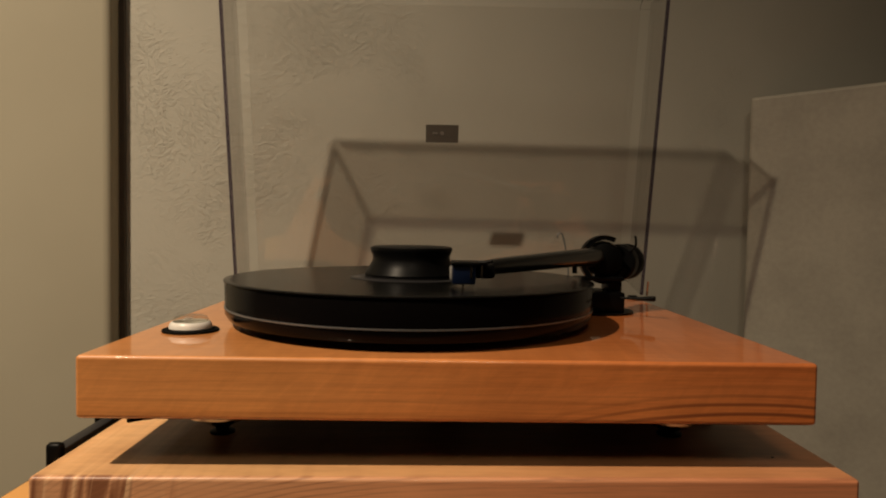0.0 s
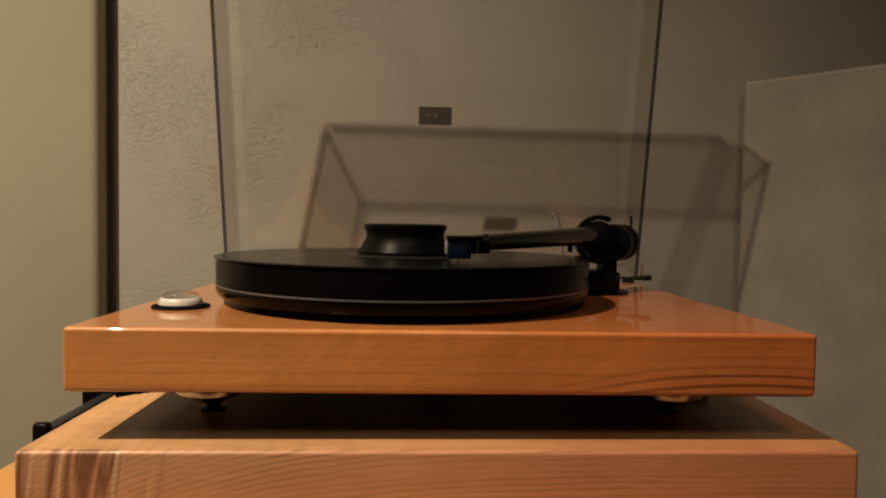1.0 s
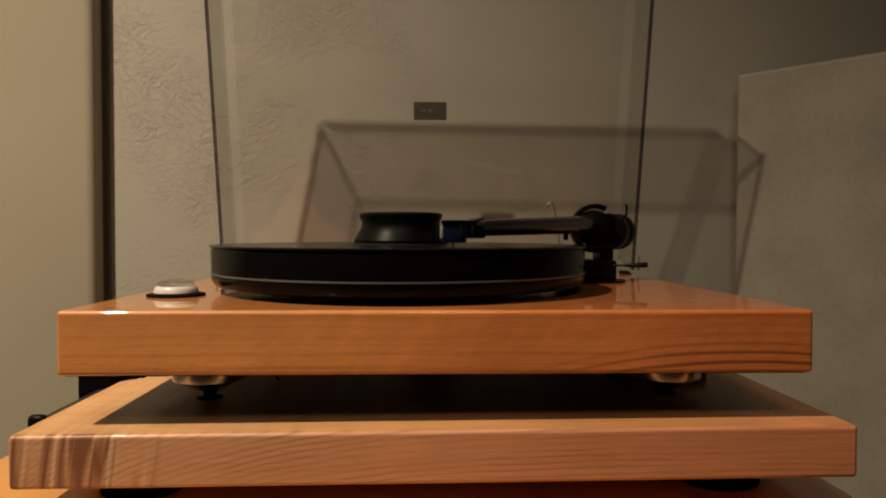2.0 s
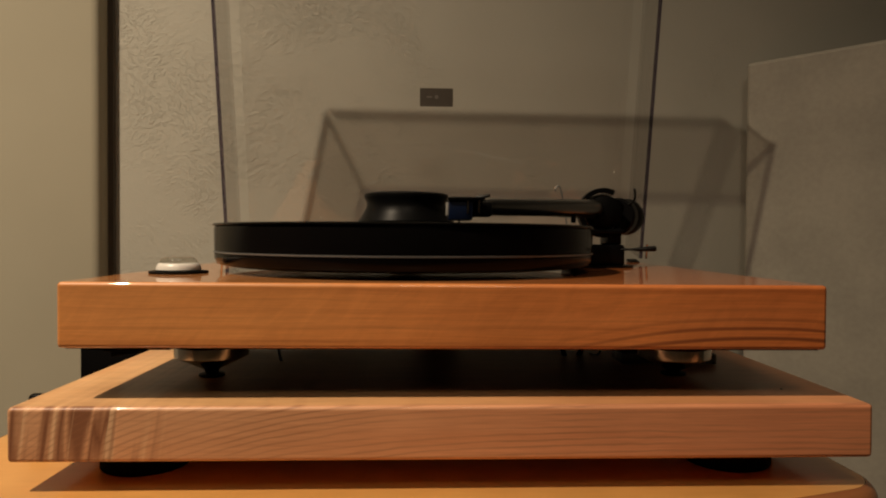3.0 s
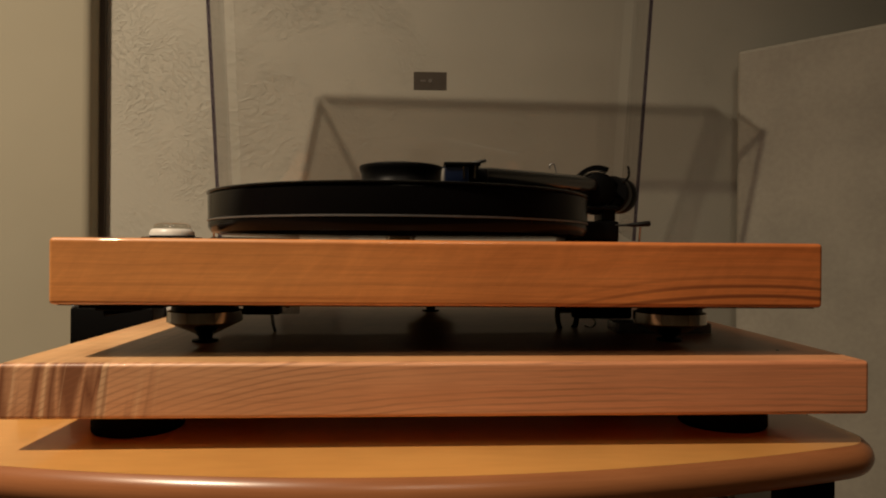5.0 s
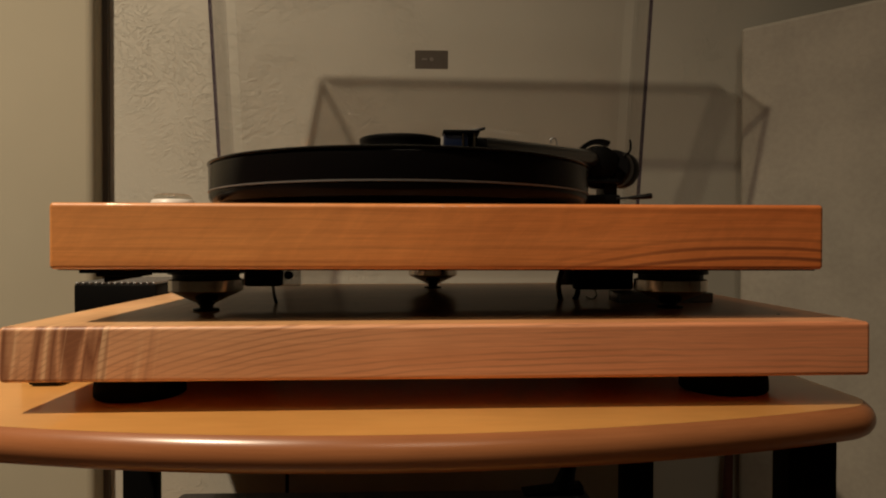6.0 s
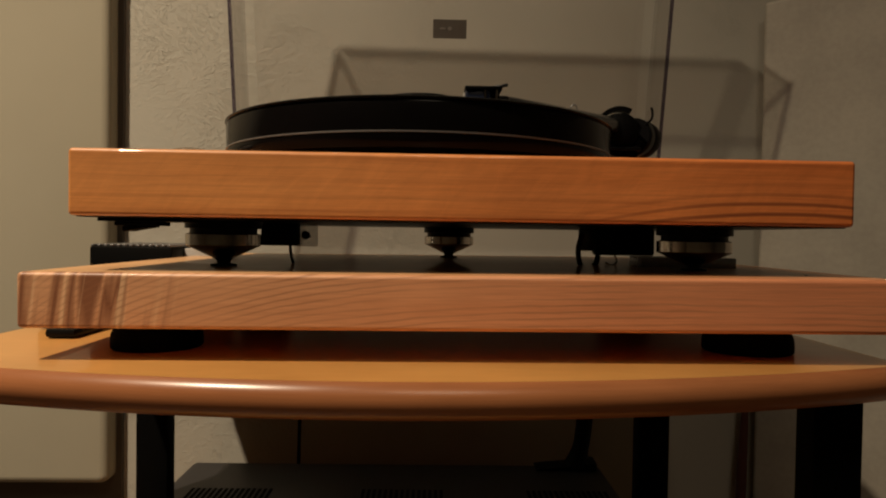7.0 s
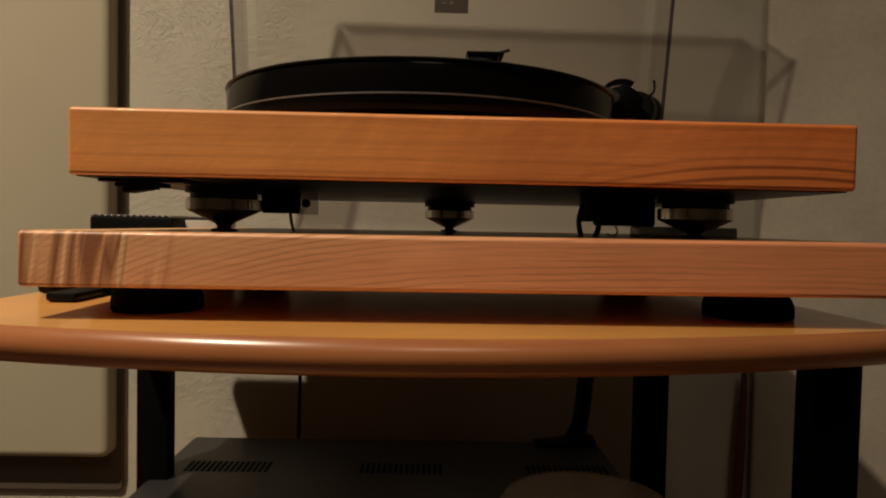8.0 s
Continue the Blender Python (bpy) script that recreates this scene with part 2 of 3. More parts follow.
def clear(name, tint, rough=0.02, gain=0.7):
    """Thin clear acrylic: mostly let through, with a gloss that grows towards grazing."""
    m = bpy.data.materials.new(name)
    m.use_nodes = True
    t = m.node_tree
    t.nodes.remove(t.nodes["Principled BSDF"])
    see, gloss, lw = node(m, "ShaderNodeBsdfTransparent"), node(m, "ShaderNodeBsdfGlossy", Roughness=rough), node(m, "ShaderNodeLayerWeight", Blend=0.5)
    see.inputs["Color"].default_value = (*tint, 1)
    power = m.node_tree.nodes.new("ShaderNodeMath")
    power.operation = "POWER"
    join(m, lw.outputs["Facing"], power.inputs[0])
    power.inputs[1].default_value = 5.0
    mx = m.node_tree.nodes.new("ShaderNodeMixShader")
    join(m, noise_shift(m, power.outputs[0], gain, 0.035), mx.inputs[0])
    join(m, see.outputs[0], mx.inputs[1])
    join(m, gloss.outputs[0], mx.inputs[2])
    join(m, mx.outputs[0], t.nodes["Material Output"].inputs["Surface"])
    return m


ACRYLIC = clear("clear_acrylic", (0.988, 0.983, 0.978))
SKIRT = clear("clear_acrylic_skirt", (0.905, 0.90, 0.895), 0.03, 1.0)
EDGE = clear("smoky_acrylic_edge", (0.42, 0.38, 0.47), 0.15)
PLASTIC = clear("clear_plastic", (0.86, 0.85, 0.82), 0.08)


def bent():
    """The rounded bends of the lid, which turn part of the light aside."""
    m = bpy.data.materials.new("bent_acrylic")
    m.use_nodes = True
    t = m.node_tree
    t.nodes.remove(t.nodes["Principled BSDF"])
    see, turn = node(m, "ShaderNodeBsdfTransparent"), node(m, "ShaderNodeBsdfRefraction", IOR=1.07, Roughness=0.0)
    mx = t.nodes.new("ShaderNodeMixShader")
    mx.inputs[0].default_value = 0.36
    join(m, see.outputs[0], mx.inputs[1])
    join(m, turn.outputs[0], mx.inputs[2])
    join(m, mx.outputs[0], t.nodes["Material Output"].inputs["Surface"])
    return m


BEND = bent()


# ---- shapes ----
def finish(bm, smooth=40):
    bmesh.ops.recalc_face_normals(bm, faces=bm.faces)
    for f in bm.faces:
        f.smooth = True
    for e in bm.edges:
        if len(e.link_faces) == 2 and e.calc_face_angle(0) > radians(smooth):
            e.smooth = False
    return bm


def box(x0, x1, y0, y1, z0, z1, bevel=0.0, seg=2, bm=None):
    b = bmesh.new()
    bmesh.ops.create_cube(b, size=1, matrix=Matrix.Translation(((x0 + x1) / 2, (y0 + y1) / 2, (z0 + z1) / 2)) @ Matrix.Diagonal((x1 - x0, y1 - y0, z1 - z0, 1)))
    if bevel:
        bmesh.ops.bevel(b, geom=b.edges[:], offset=bevel, segments=seg, affect="EDGES", profile=0.5)
    finish(b)
    return add(bm, b) if bm else b


def add(bm, other):
    me = bpy.data.meshes.new("tmp")
    other.to_mesh(me)
    bm.from_mesh(me)
    bpy.data.meshes.remove(me)
    other.free()
    return bm


def lathe(profile, seg=64, at=(0, 0, 0), axis="Z", bm=None):
    """Turns a profile of (radius, height) round an axis."""
    b = bmesh.new()
    rings = []
    for r, h in profile:
        if r < 1e-6:
            rings.append([b.verts.new((0, 0, h))])
        else:
            rings.append([b.verts.new((r * math.cos(a), r * math.sin(a), h)) for a in (2 * math.pi * i / seg for i in range(seg))])
    for p, q in zip(rings, rings[1:]):
        for i in range(seg):
            j = (i + 1) % seg
            face = [p[i % len(p)], p[j % len(p)], q[j % len(q)], q[i % len(q)]]
            face = list(dict.fromkeys(face))
            if len(face) > 2:
                b.faces.new(face)
    for ring, r in ((rings[0], profile[0][0]), (rings[-1], profile[-1][0])):
        if len(ring) > 2:
            b.faces.new(ring)
    turn = {"Z": Matrix.Identity(4), "X": Matrix.Rotation(radians(90), 4, "Y"), "Y": Matrix.Rotation(radians(-90), 4, "X")}[axis] if isinstance(axis, str) else axis
    b.transform(Matrix.Translation(at) @ turn)
    finish(b)
    return add(bm, b) if bm else b


def tube(points, radius, seg=10, bm=None):
    """A round rod along a chain of points; radius is one number or one for each point."""
    b = bmesh.new()
    pts = [Vector(p) for p in points]
    rad = radius if isinstance(radius, (list, tuple)) else [radius] * len(pts)
    rings = []
    side = None
    for i, p in enumerate(pts):
        way = (pts[min(i + 1, len(pts) - 1)] - pts[max(i - 1, 0)]).normalized()
        side = (side - way * side.dot(way)).normalized() if side else way.orthogonal().normalized()
        up = way.cross(side)
        rings.append([b.verts.new(p + rad[i] * (side * math.cos(a) + up * math.sin(a))) for a in (2 * math.pi * k / seg for k in range(seg))])
    for p, q in zip(rings, rings[1:]):
        for i in range(seg):
            b.faces.new([p[i], p[(i + 1) % seg], q[(i + 1) % seg], q[i]])
    b.faces.new(rings[0])
    b.faces.new(rings[-1])
    finish(b)
    return add(bm, b) if bm else b


def curve_points(points, steps=8):
    """A smooth line through points."""
    p = [Vector(points[0])] + [Vector(q) for q in points] + [Vector(points[-1])]
    out = []
    for i in range(1, len(p) - 2):
        for k in range(steps):
            t = k / steps
            a, b, c, d = p[i - 1], p[i], p[i + 1], p[i + 2]
            out.append(0.5 * (2 * b + (c - a) * t + (2 * a - 5 * b + 4 * c - d) * t * t + (3 * b - a - 3 * c + d) * t ** 3))
    return out + [p[-2]]


def slab(outline, z0, z1, nose, seg=6):
    """A board of any outline and, round it, its rounded edge band: two meshes."""
    n = len(outline)
    pts = [Vector((x, y)) for x, y in outline]
    norm = []
    for i in range(n):
        w = (pts[(i + 1) % n] - pts[i - 1]).normalized()
        norm.append(Vector((w.y, -w.x)))
    h = (z1 - z0) / 2

    def loop(b, inset, z):
        return [b.verts.new((*(p - d * inset), z)) for p, d in zip(pts, norm)]

    body, band = bmesh.new(), bmesh.new()
    low, high = loop(body, nose + 0.0004, z0), loop(body, nose + 0.0004, z1)
    for i in range(n):
        body.faces.new([low[i], low[(i + 1) % n], high[(i + 1) % n], high[i]])
    body.faces.new(low)
    body.faces.new(high)
    rings = []
    for k in range(seg + 1):
        a = math.pi * (0.17 + 0.66 * k / seg)
        rings.append(loop(band, nose * (1 - math.sin(a)) / 0.49, (z0 + z1) / 2 - h * math.cos(a) / math.cos(0.17 * math.pi)))
    for p, q in zip(rings, rings[1:] + rings[:1]):
        for i in range(n):
            band.faces.new([p[i], p[(i + 1) % n], q[(i + 1) % n], q[i]])
    return finish(body, 30), finish(band, 35)


def thing(name, m, label, category, group="", kind=""):
    ob = new(name)
    ob.empty_display_size = 0.05
    ob.matrix_world = m
    return tagged(ob, label, category, group, kind)


def part(name, bm, mat, parent=None, label=""):
    me = bpy.data.meshes.new(name)
    bm.to_mesh(me)
    bm.free()
    me.materials.append(mat)
    ob = new(name, me)
    if parent:
        ob.parent = parent
    if label:
        tagged(ob, label)
    return ob


def even(ob):
    """Keeps broad faces flat beside their rounded edges."""
    ob.modifiers.new("even", "WEIGHTED_NORMAL").keep_sharp = True
    return ob


def lone(name, bm, mat, label, category, kind="", group=""):
    return tagged(part(name, bm, mat), label, category, group, kind)


# ---- the room ----
WALL_Y = 0.458
lone("floor", box(-2.6, 2.6, -2.8, WALL_Y + 0.1, -0.05, 0.0), FLOOR, "brown wooden floor of the room", "floor", "structure")
north = lone("wall_north", box(-2.65, 2.65, 0, 0.1, -0.05, 2.55), PLASTER, "beige wall of trowelled textured plaster", "wall", "structure")
north.matrix_world = pose(0, WALL_Y + 0.002, 0, 0, 0, 0.4)
lone("wall_south", box(-2.6, 2.6, -2.9, -2.8, -0.05, 2.55), PLASTER, "beige plaster wall behind the viewer", "wall", "structure")
lone("wall_west", box(-2.7, -2.6, -2.9, WALL_Y + 0.1, -0.05, 2.55), PLASTER, "beige plaster side wall", "wall", "structure")
lone("wall_east", box(2.6, 2.7, -2.9, WALL_Y + 0.1, -0.05, 2.55), PLASTER, "beige plaster side wall", "wall", "structure")
lone("ceiling", box(-2.7, 2.7, -2.9, WALL_Y + 0.1, 2.55, 2.65), PLASTER, "plain beige plaster ceiling", "ceiling", "structure")


# ---- the panel speakers ----
def rounded_board(x0, x1, y0, y1, z0, z1, corner, ease):
    """A board facing along y with rounded corners and eased front edges."""
    bm = box(x0, x1, y0, y1, z0, z1)
    upright = [e for e in bm.edges if abs((e.verts[0].co - e.verts[1].co).normalized().y) > 0.9]
    bmesh.ops.bevel(bm, geom=upright, offset=corner, segments=6, affect="EDGES", profile=0.5)
    front = [e for e in bm.edges if all(abs(v.co.y - y0) < 1e-6 for v in e.verts)]
    bmesh.ops.bevel(bm, geom=front, offset=ease, segments=5, affect="EDGES", profile=0.5)
    return finish(bm)


def wall_speaker():
    ob = thing("panel_speaker", pose(-0.3945, WALL_Y - 0.002, 0.4235, 0, 0, 0.4), "tall speaker with cream cloth grille and dark strip round it against the wall", "speaker")
    # thin dark board that reaches past the grille at the side and below
    part("frame", rounded_board(-0.62, 0.0, -0.005, 0.0, 0.0, 1.5, 0.007, 0.001), TAUPE_DARK, ob, "thin dark taupe board behind the grille")
    even(part("grille", rounded_board(-0.60, -0.0068, -0.030, -0.0052, 0.048, 1.48, 0.010, 0.0085), CLOTH, ob, "cream woven grille cloth"))
    return ob


wall_speaker()


def turned_speaker():
    ob = thing("panel_speaker", pose(0.3815, 0.4390, 0.0, 0, 0, -47), "cream painted panel speaker turned into the room", "speaker")
    even(part("cabinet", box(0.0, 0.62, 0.0, 0.030, 0.03, 1.064, 0.005, 4), CREAM, ob))
    part("plinth_base", box(0.03, 0.59, -0.02, 0.026, 0.0, 0.03, 0.004), TAUPE_DARK, ob, "dark base")
    return ob


turned_speaker()

# ---- the rack ----
RACK_TOP = 0.7053


def rack_outline(x0, x1, back, front, bow, corner, taper=0.0, back_corner=0.0):
    mid, half = (x0 + x1) / 2, (x1 - x0) / 2
    pts = []
    for i in range(33):
        x = x0 + corner + (x1 - x0 - 2 * corner) * i / 32
        pts.append((x, front + bow * ((x - mid) / half) ** 2))
    y1 = pts[-1][1]
    for k in range(1, 7):
        a = math.pi / 2 * k / 6
        pts.append((x1 - corner + corner * math.sin(a), y1 + corner * (1 - math.cos(a)) + corner * 0.3 * math.sin(a)))
    if back_corner:
        for side, steps in ((1, range(7)), (-1, range(6, -1, -1))):
            edge = (x1 - taper) if side > 0 else (x0 + taper)
            for k in steps:
                a = math.pi / 2 * k / 6
                pts.append((edge - side * back_corner * (1 - math.cos(a)), back - back_corner * (1 - math.sin(a))))
    else:
        pts += [(x1, back), (x0, back)]
    for k in range(6, 0, -1):
        a = math.pi / 2 * k / 6
        pts.append((x0 + corner - corner * math.sin(a), y1 + corner * (1 - math.cos(a)) + corner * 0.3 * math.sin(a)))
    return pts


def rack():
    ob = thing("hifi_rack", pose(0, 0, 0), "honey beech audio rack with bowed shelves and black posts", "rack")
    for name, z, shape in (("top_shelf", RACK_TOP, (-0.320, 0.255, 0.380, -0.060, 0.052, 0.022, 0.006, 0.012)), ("lower_shelf", 0.40, (-0.365, 0.28, 0.43, -0.064, 0.062, 0.03))):
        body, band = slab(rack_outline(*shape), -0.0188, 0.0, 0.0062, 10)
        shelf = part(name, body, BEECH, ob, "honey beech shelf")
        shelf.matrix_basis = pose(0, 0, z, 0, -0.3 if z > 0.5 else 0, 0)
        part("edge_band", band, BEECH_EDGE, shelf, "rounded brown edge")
    for x, y in ((-0.3005, 0.031), (0.227, 0.031), (-0.286, 0.285), (0.203, 0.285)):
        part("post", box(x - 0.015, x + 0.015, y - 0.01, y + 0.01, 0.4, RACK_TOP - 0.0175, 0.001), POST, ob, "black metal post")
        part("post", box(x - 0.015, x + 0.015, y - 0.01, y + 0.01, 0.0, 0.3815, 0.001), POST, ob, "black metal post")
    return ob


rack()

# ---- the isolation board ----
BOARD = (0, 0, RACK_TOP, 0, -0.27, 0)


def isolation_board():
    ob = thing("isolation_board", pose(*BOARD), "thick figured maple board on black feet", "board")
    even(part("board", box(-0.2415, 0.2415, -0.0100, 0.36, 0.0178, 0.0484, 0.0025, 3), MAPLE, ob))
    for x, y in ((-0.1868, 0.043), (0.1807, 0.043), (-0.187, 0.31), (0.181, 0.31)):
        part("foot", lathe([(0.0258, 0.0), (0.0268, 0.0012), (0.0268, 0.0065), (0.0262, 0.0095), (0.0248, 0.0125), (0.0225, 0.0155), (0.0190, 0.0177)], 40, (x, y, 0)), RUBBER, ob, "black round rubber foot")
    return ob


isolation_board()

# ---- the turntable ----
TOP = 0.8210
CX, CY = -0.0285, 0.162
RISE = 0.0018


def turntable():
    ob = thing("turntable", pose(0, 0, 0), "record player with orange lacquered wooden plinth and open clear lid", "turntable")
    even(part("plinth", box(-0.22, 0.22, 0.0, 0.344, 0.7835, TOP, 0.0025, 4), OLIVE, ob, "glossy orange lacquered wooden plinth"))
    part("bottom_panel", box(-0.2165, 0.2165, 0.0035, 0.3405, 0.7829, 0.7842), BLACK, ob, "black underside panel")
    # cone feet
    for x, y, z in ((-0.1566, 0.075, 0.7520), (0.1584, 0.075, 0.7534), (-0.001, 0.288, 0.7527)):
        foot = part("cone_foot", lathe([(0.0060, 0.7580), (0.0238, 0.7665)], 48, (x, y, 0)), SHADED_STEEL, ob, "polished steel cone foot with mirrored shade in its colour")
        part("band", lathe([(0.0238, 0.7665), (0.0242, 0.7669), (0.0242, 0.7738), (0.0225, 0.7745)], 48, (x, y, 0)), STEEL, foot, "bright turned steel band")
        part("collar", lathe([(0.0215, 0.7745), (0.0215, 0.7775), (0.0246, 0.7778), (0.0246, 0.7834)], 40, (x, y, 0)), BLACK, foot, "black collar")
        part("tip", lathe([(0.0, z), (0.0085, z), (0.0085, z + 0.0022), (0.0045, z + 0.003), (0.0045, z + 0.0045), (0.0060, 0.7580)], 32, (x, y, 0)), BLACK, foot, "black tip")
    # switch under the front
    sw = part("power_switch", box(-0.209, -0.161, 0.012, 0.045, 0.7808, 0.7828), BLACK, ob, "black switch plate")
    part("rocker_frame", box(-0.2025, -0.1775, 0.018, 0.038, 0.7785, 0.7808, 0.0005), RUBBER, sw)
    bm = box(-0.199, -0.183, 0.02, 0.036, 0.775, 0.7785, 0.001)
    for v in bm.verts:
        if v.co.x > -0.192 and v.co.z < 0.777:
            v.co.z += 0.0026
    part("rocker", bm, RUBBER, sw)
    # boxes under the plinth
    mo = part("motor_housing", box(-0.144, -0.1165, 0.12, 0.132, 0.7660, 0.7828, 0.002), BLACK, ob)
    part("flange", box(-0.121, -0.1045, 0.1322, 0.138, 0.7655, 0.7828, 0.001), FROSTED, mo)
    part("screw", lathe([(0.0032, -0.002), (0.0032, 0.002)], 16, (-0.1125, 0.130, 0.774), "Y"), BLACK, mo)
    part("lead", tube(curve_points([(-0.1235, 0.126, 0.767), (-0.1225, 0.126, 0.759), (-0.121, 0.127, 0.7530)]), 0.0012, 8), GREY, mo, "grey wire")
    te = part("terminal_box", box(0.1077, 0.154, 0.14, 0.152, 0.762, 0.7828, 0.002), BLACK, ob)
    part("bracket", box(0.0982, 0.1095, 0.1522, 0.158, 0.765, 0.7828, 0.001), GREY, te)
    part("lead", tube(curve_points([(0.100, 0.151, 0.778), (0.0965, 0.148, 0.768), (0.0965, 0.147, 0.760), (0.098, 0.146, 0.7535)]), 0.0021, 8), RED, te)
    part("lead", tube(curve_points([(0.1125, 0.15, 0.763), (0.111, 0.148, 0.757), (0.109, 0.148, 0.7535)]), 0.0022, 8), BLACK, te)
    part("lead", tube(curve_points([(0.125, 0.15, 0.763), (0.127, 0.149, 0.757), (0.123, 0.148, 0.754), (0.118, 0.148, 0.756)]), 0.0007, 8), STEEL, te)
    # platter
    pl = part("platter", lathe([(0.1376, 0.8235), (0.1445, 0.825), (0.1470, 0.829), (0.1470, 0.8328), (0.1465, 0.8333), (0.1465, 0.8342), (0.1470, 0.8347), (0.1474, 0.8505), (0.1465, 0.8525), (0.0, 0.8525)], 128, (CX, CY, RISE)), PLATTER, ob, "thick black platter")
    part("platter_ring", lathe([(0.1463, 0.8330), (0.1476, 0.8333), (0.1476, 0.8342), (0.1463, 0.8345)], 128, (CX, CY, RISE)), GREY, pl, "thin grey line round the platter")
    part("spindle_bearing", lathe([(0.012, TOP), (0.012, 0.8235 + RISE)], 32, (CX, CY, 0)), STEEL, ob)
    return ob


tt = turntable()


def lid(parent):
    """The open lid: a panel with three skirts and bent corners, leaning on its hinges."""
    w, h, d, t, r, q = 0.451, 0.318, 0.062, 0.003, 0.011, 0.0045
    holder = part("dust_cover", box(-w / 2 + r, w / 2 - r, d - t, d, 0, h - r), ACRYLIC, parent, "clear acrylic lid, open")
    holder.matrix_basis = pose(-0.0015, 0.3475, 0.826, 11.3, 0, 0)

    def bend(p, q, outward, back=Vector((0, 1, 0)), r=r):
        """A quarter-round of acrylic from p to q."""
        bm = bmesh.new()
        rows = []
        for end in (p, q):
            for rad in (r, r - t):
                rows.append([bm.verts.new(end + outward * rad * math.cos(a) + back * rad * math.sin(a)) for a in (math.pi / 2 * k / 6 for k in range(7))])
        for a, b in ((0, 2), (1, 3), (0, 1), (2, 3)):
            for k in range(6):
                bm.faces.new([rows[a][k], rows[a][k + 1], rows[b][k + 1], rows[b][k]])
        for k in (0, 6):
            bm.faces.new([rows[0][k], rows[1][k], rows[3][k], rows[2][k]])
        return finish(bm)

    for sx in (-1, 1):
        x = sx * w / 2
        part("skirt", box(min(x, x - sx * t), max(x, x - sx * t), 0, d - r, 0, h - q), SKIRT, holder)
        part("skirt_rim", box(min(x, x - sx * t), max(x, x - sx * t), -0.003, 0, 0, h), EDGE, holder, "smoky cut edge")
        part("bend", bend(Vector((x - sx * r, d - r, 0)), Vector((x - sx * r, d - r, h - r)), Vector((sx, 0, 0))), BEND, holder)
        part("hinge", box(*((-0.2345, -0.1400) if sx < 0 else (0.210, 0.221)), -0.010, 0.004, -0.0055, -0.0002 if sx < 0 else -0.002, 0.001), BLACK, holder, "black hinge")
    part("skirt", box(-w / 2 + q, w / 2 - q, 0, d - r, h - t, h), SKIRT, holder)
    for sx in (-1, 1):
        x = sx * (w / 2 - q)
        part("bend", bend(Vector((x, 0, h - q)), Vector((x, d - r, h - q)), Vector((sx, 0, 0)), Vector((0, 0, 1)), q), BEND, holder)
        part("hinge_pin", tube([(sx * 0.2295, -0.004, 0.0), (sx * 0.2295, -0.004, 0.016)], 0.0012, 8), STEEL, holder, "steel hinge pin")
    part("skirt_rim", box(-w / 2 + t, w / 2 - t, -0.003, 0, h - t, h), EDGE, holder)
    part("bend", bend(Vector((-w / 2 + r, d - r, h - r)), Vector((w / 2 - r, d - r, h - r)), Vector((0, 0, 1))), BEND, holder)
    la = part("label", box(-0.0185, 0.0185, d - t - 0.001, d - t - 0.0002, 0.159, 0.179), TAUPE, holder, "small taupe label plate")
    part("label_mark", lathe([(0.0, -0.0002), (0.0022, -0.0002), (0.0022, 0.0002), (0.0, 0.0002)], 20, (0.0, d - t - 0.0012, 0.1695), "Y"), MARK, la)
    part("label_mark", box(-0.011, -0.005, d - t - 0.0013, d - t - 0.001, 0.1685, 0.1705), MARK, la)
    return holder


lid(tt)


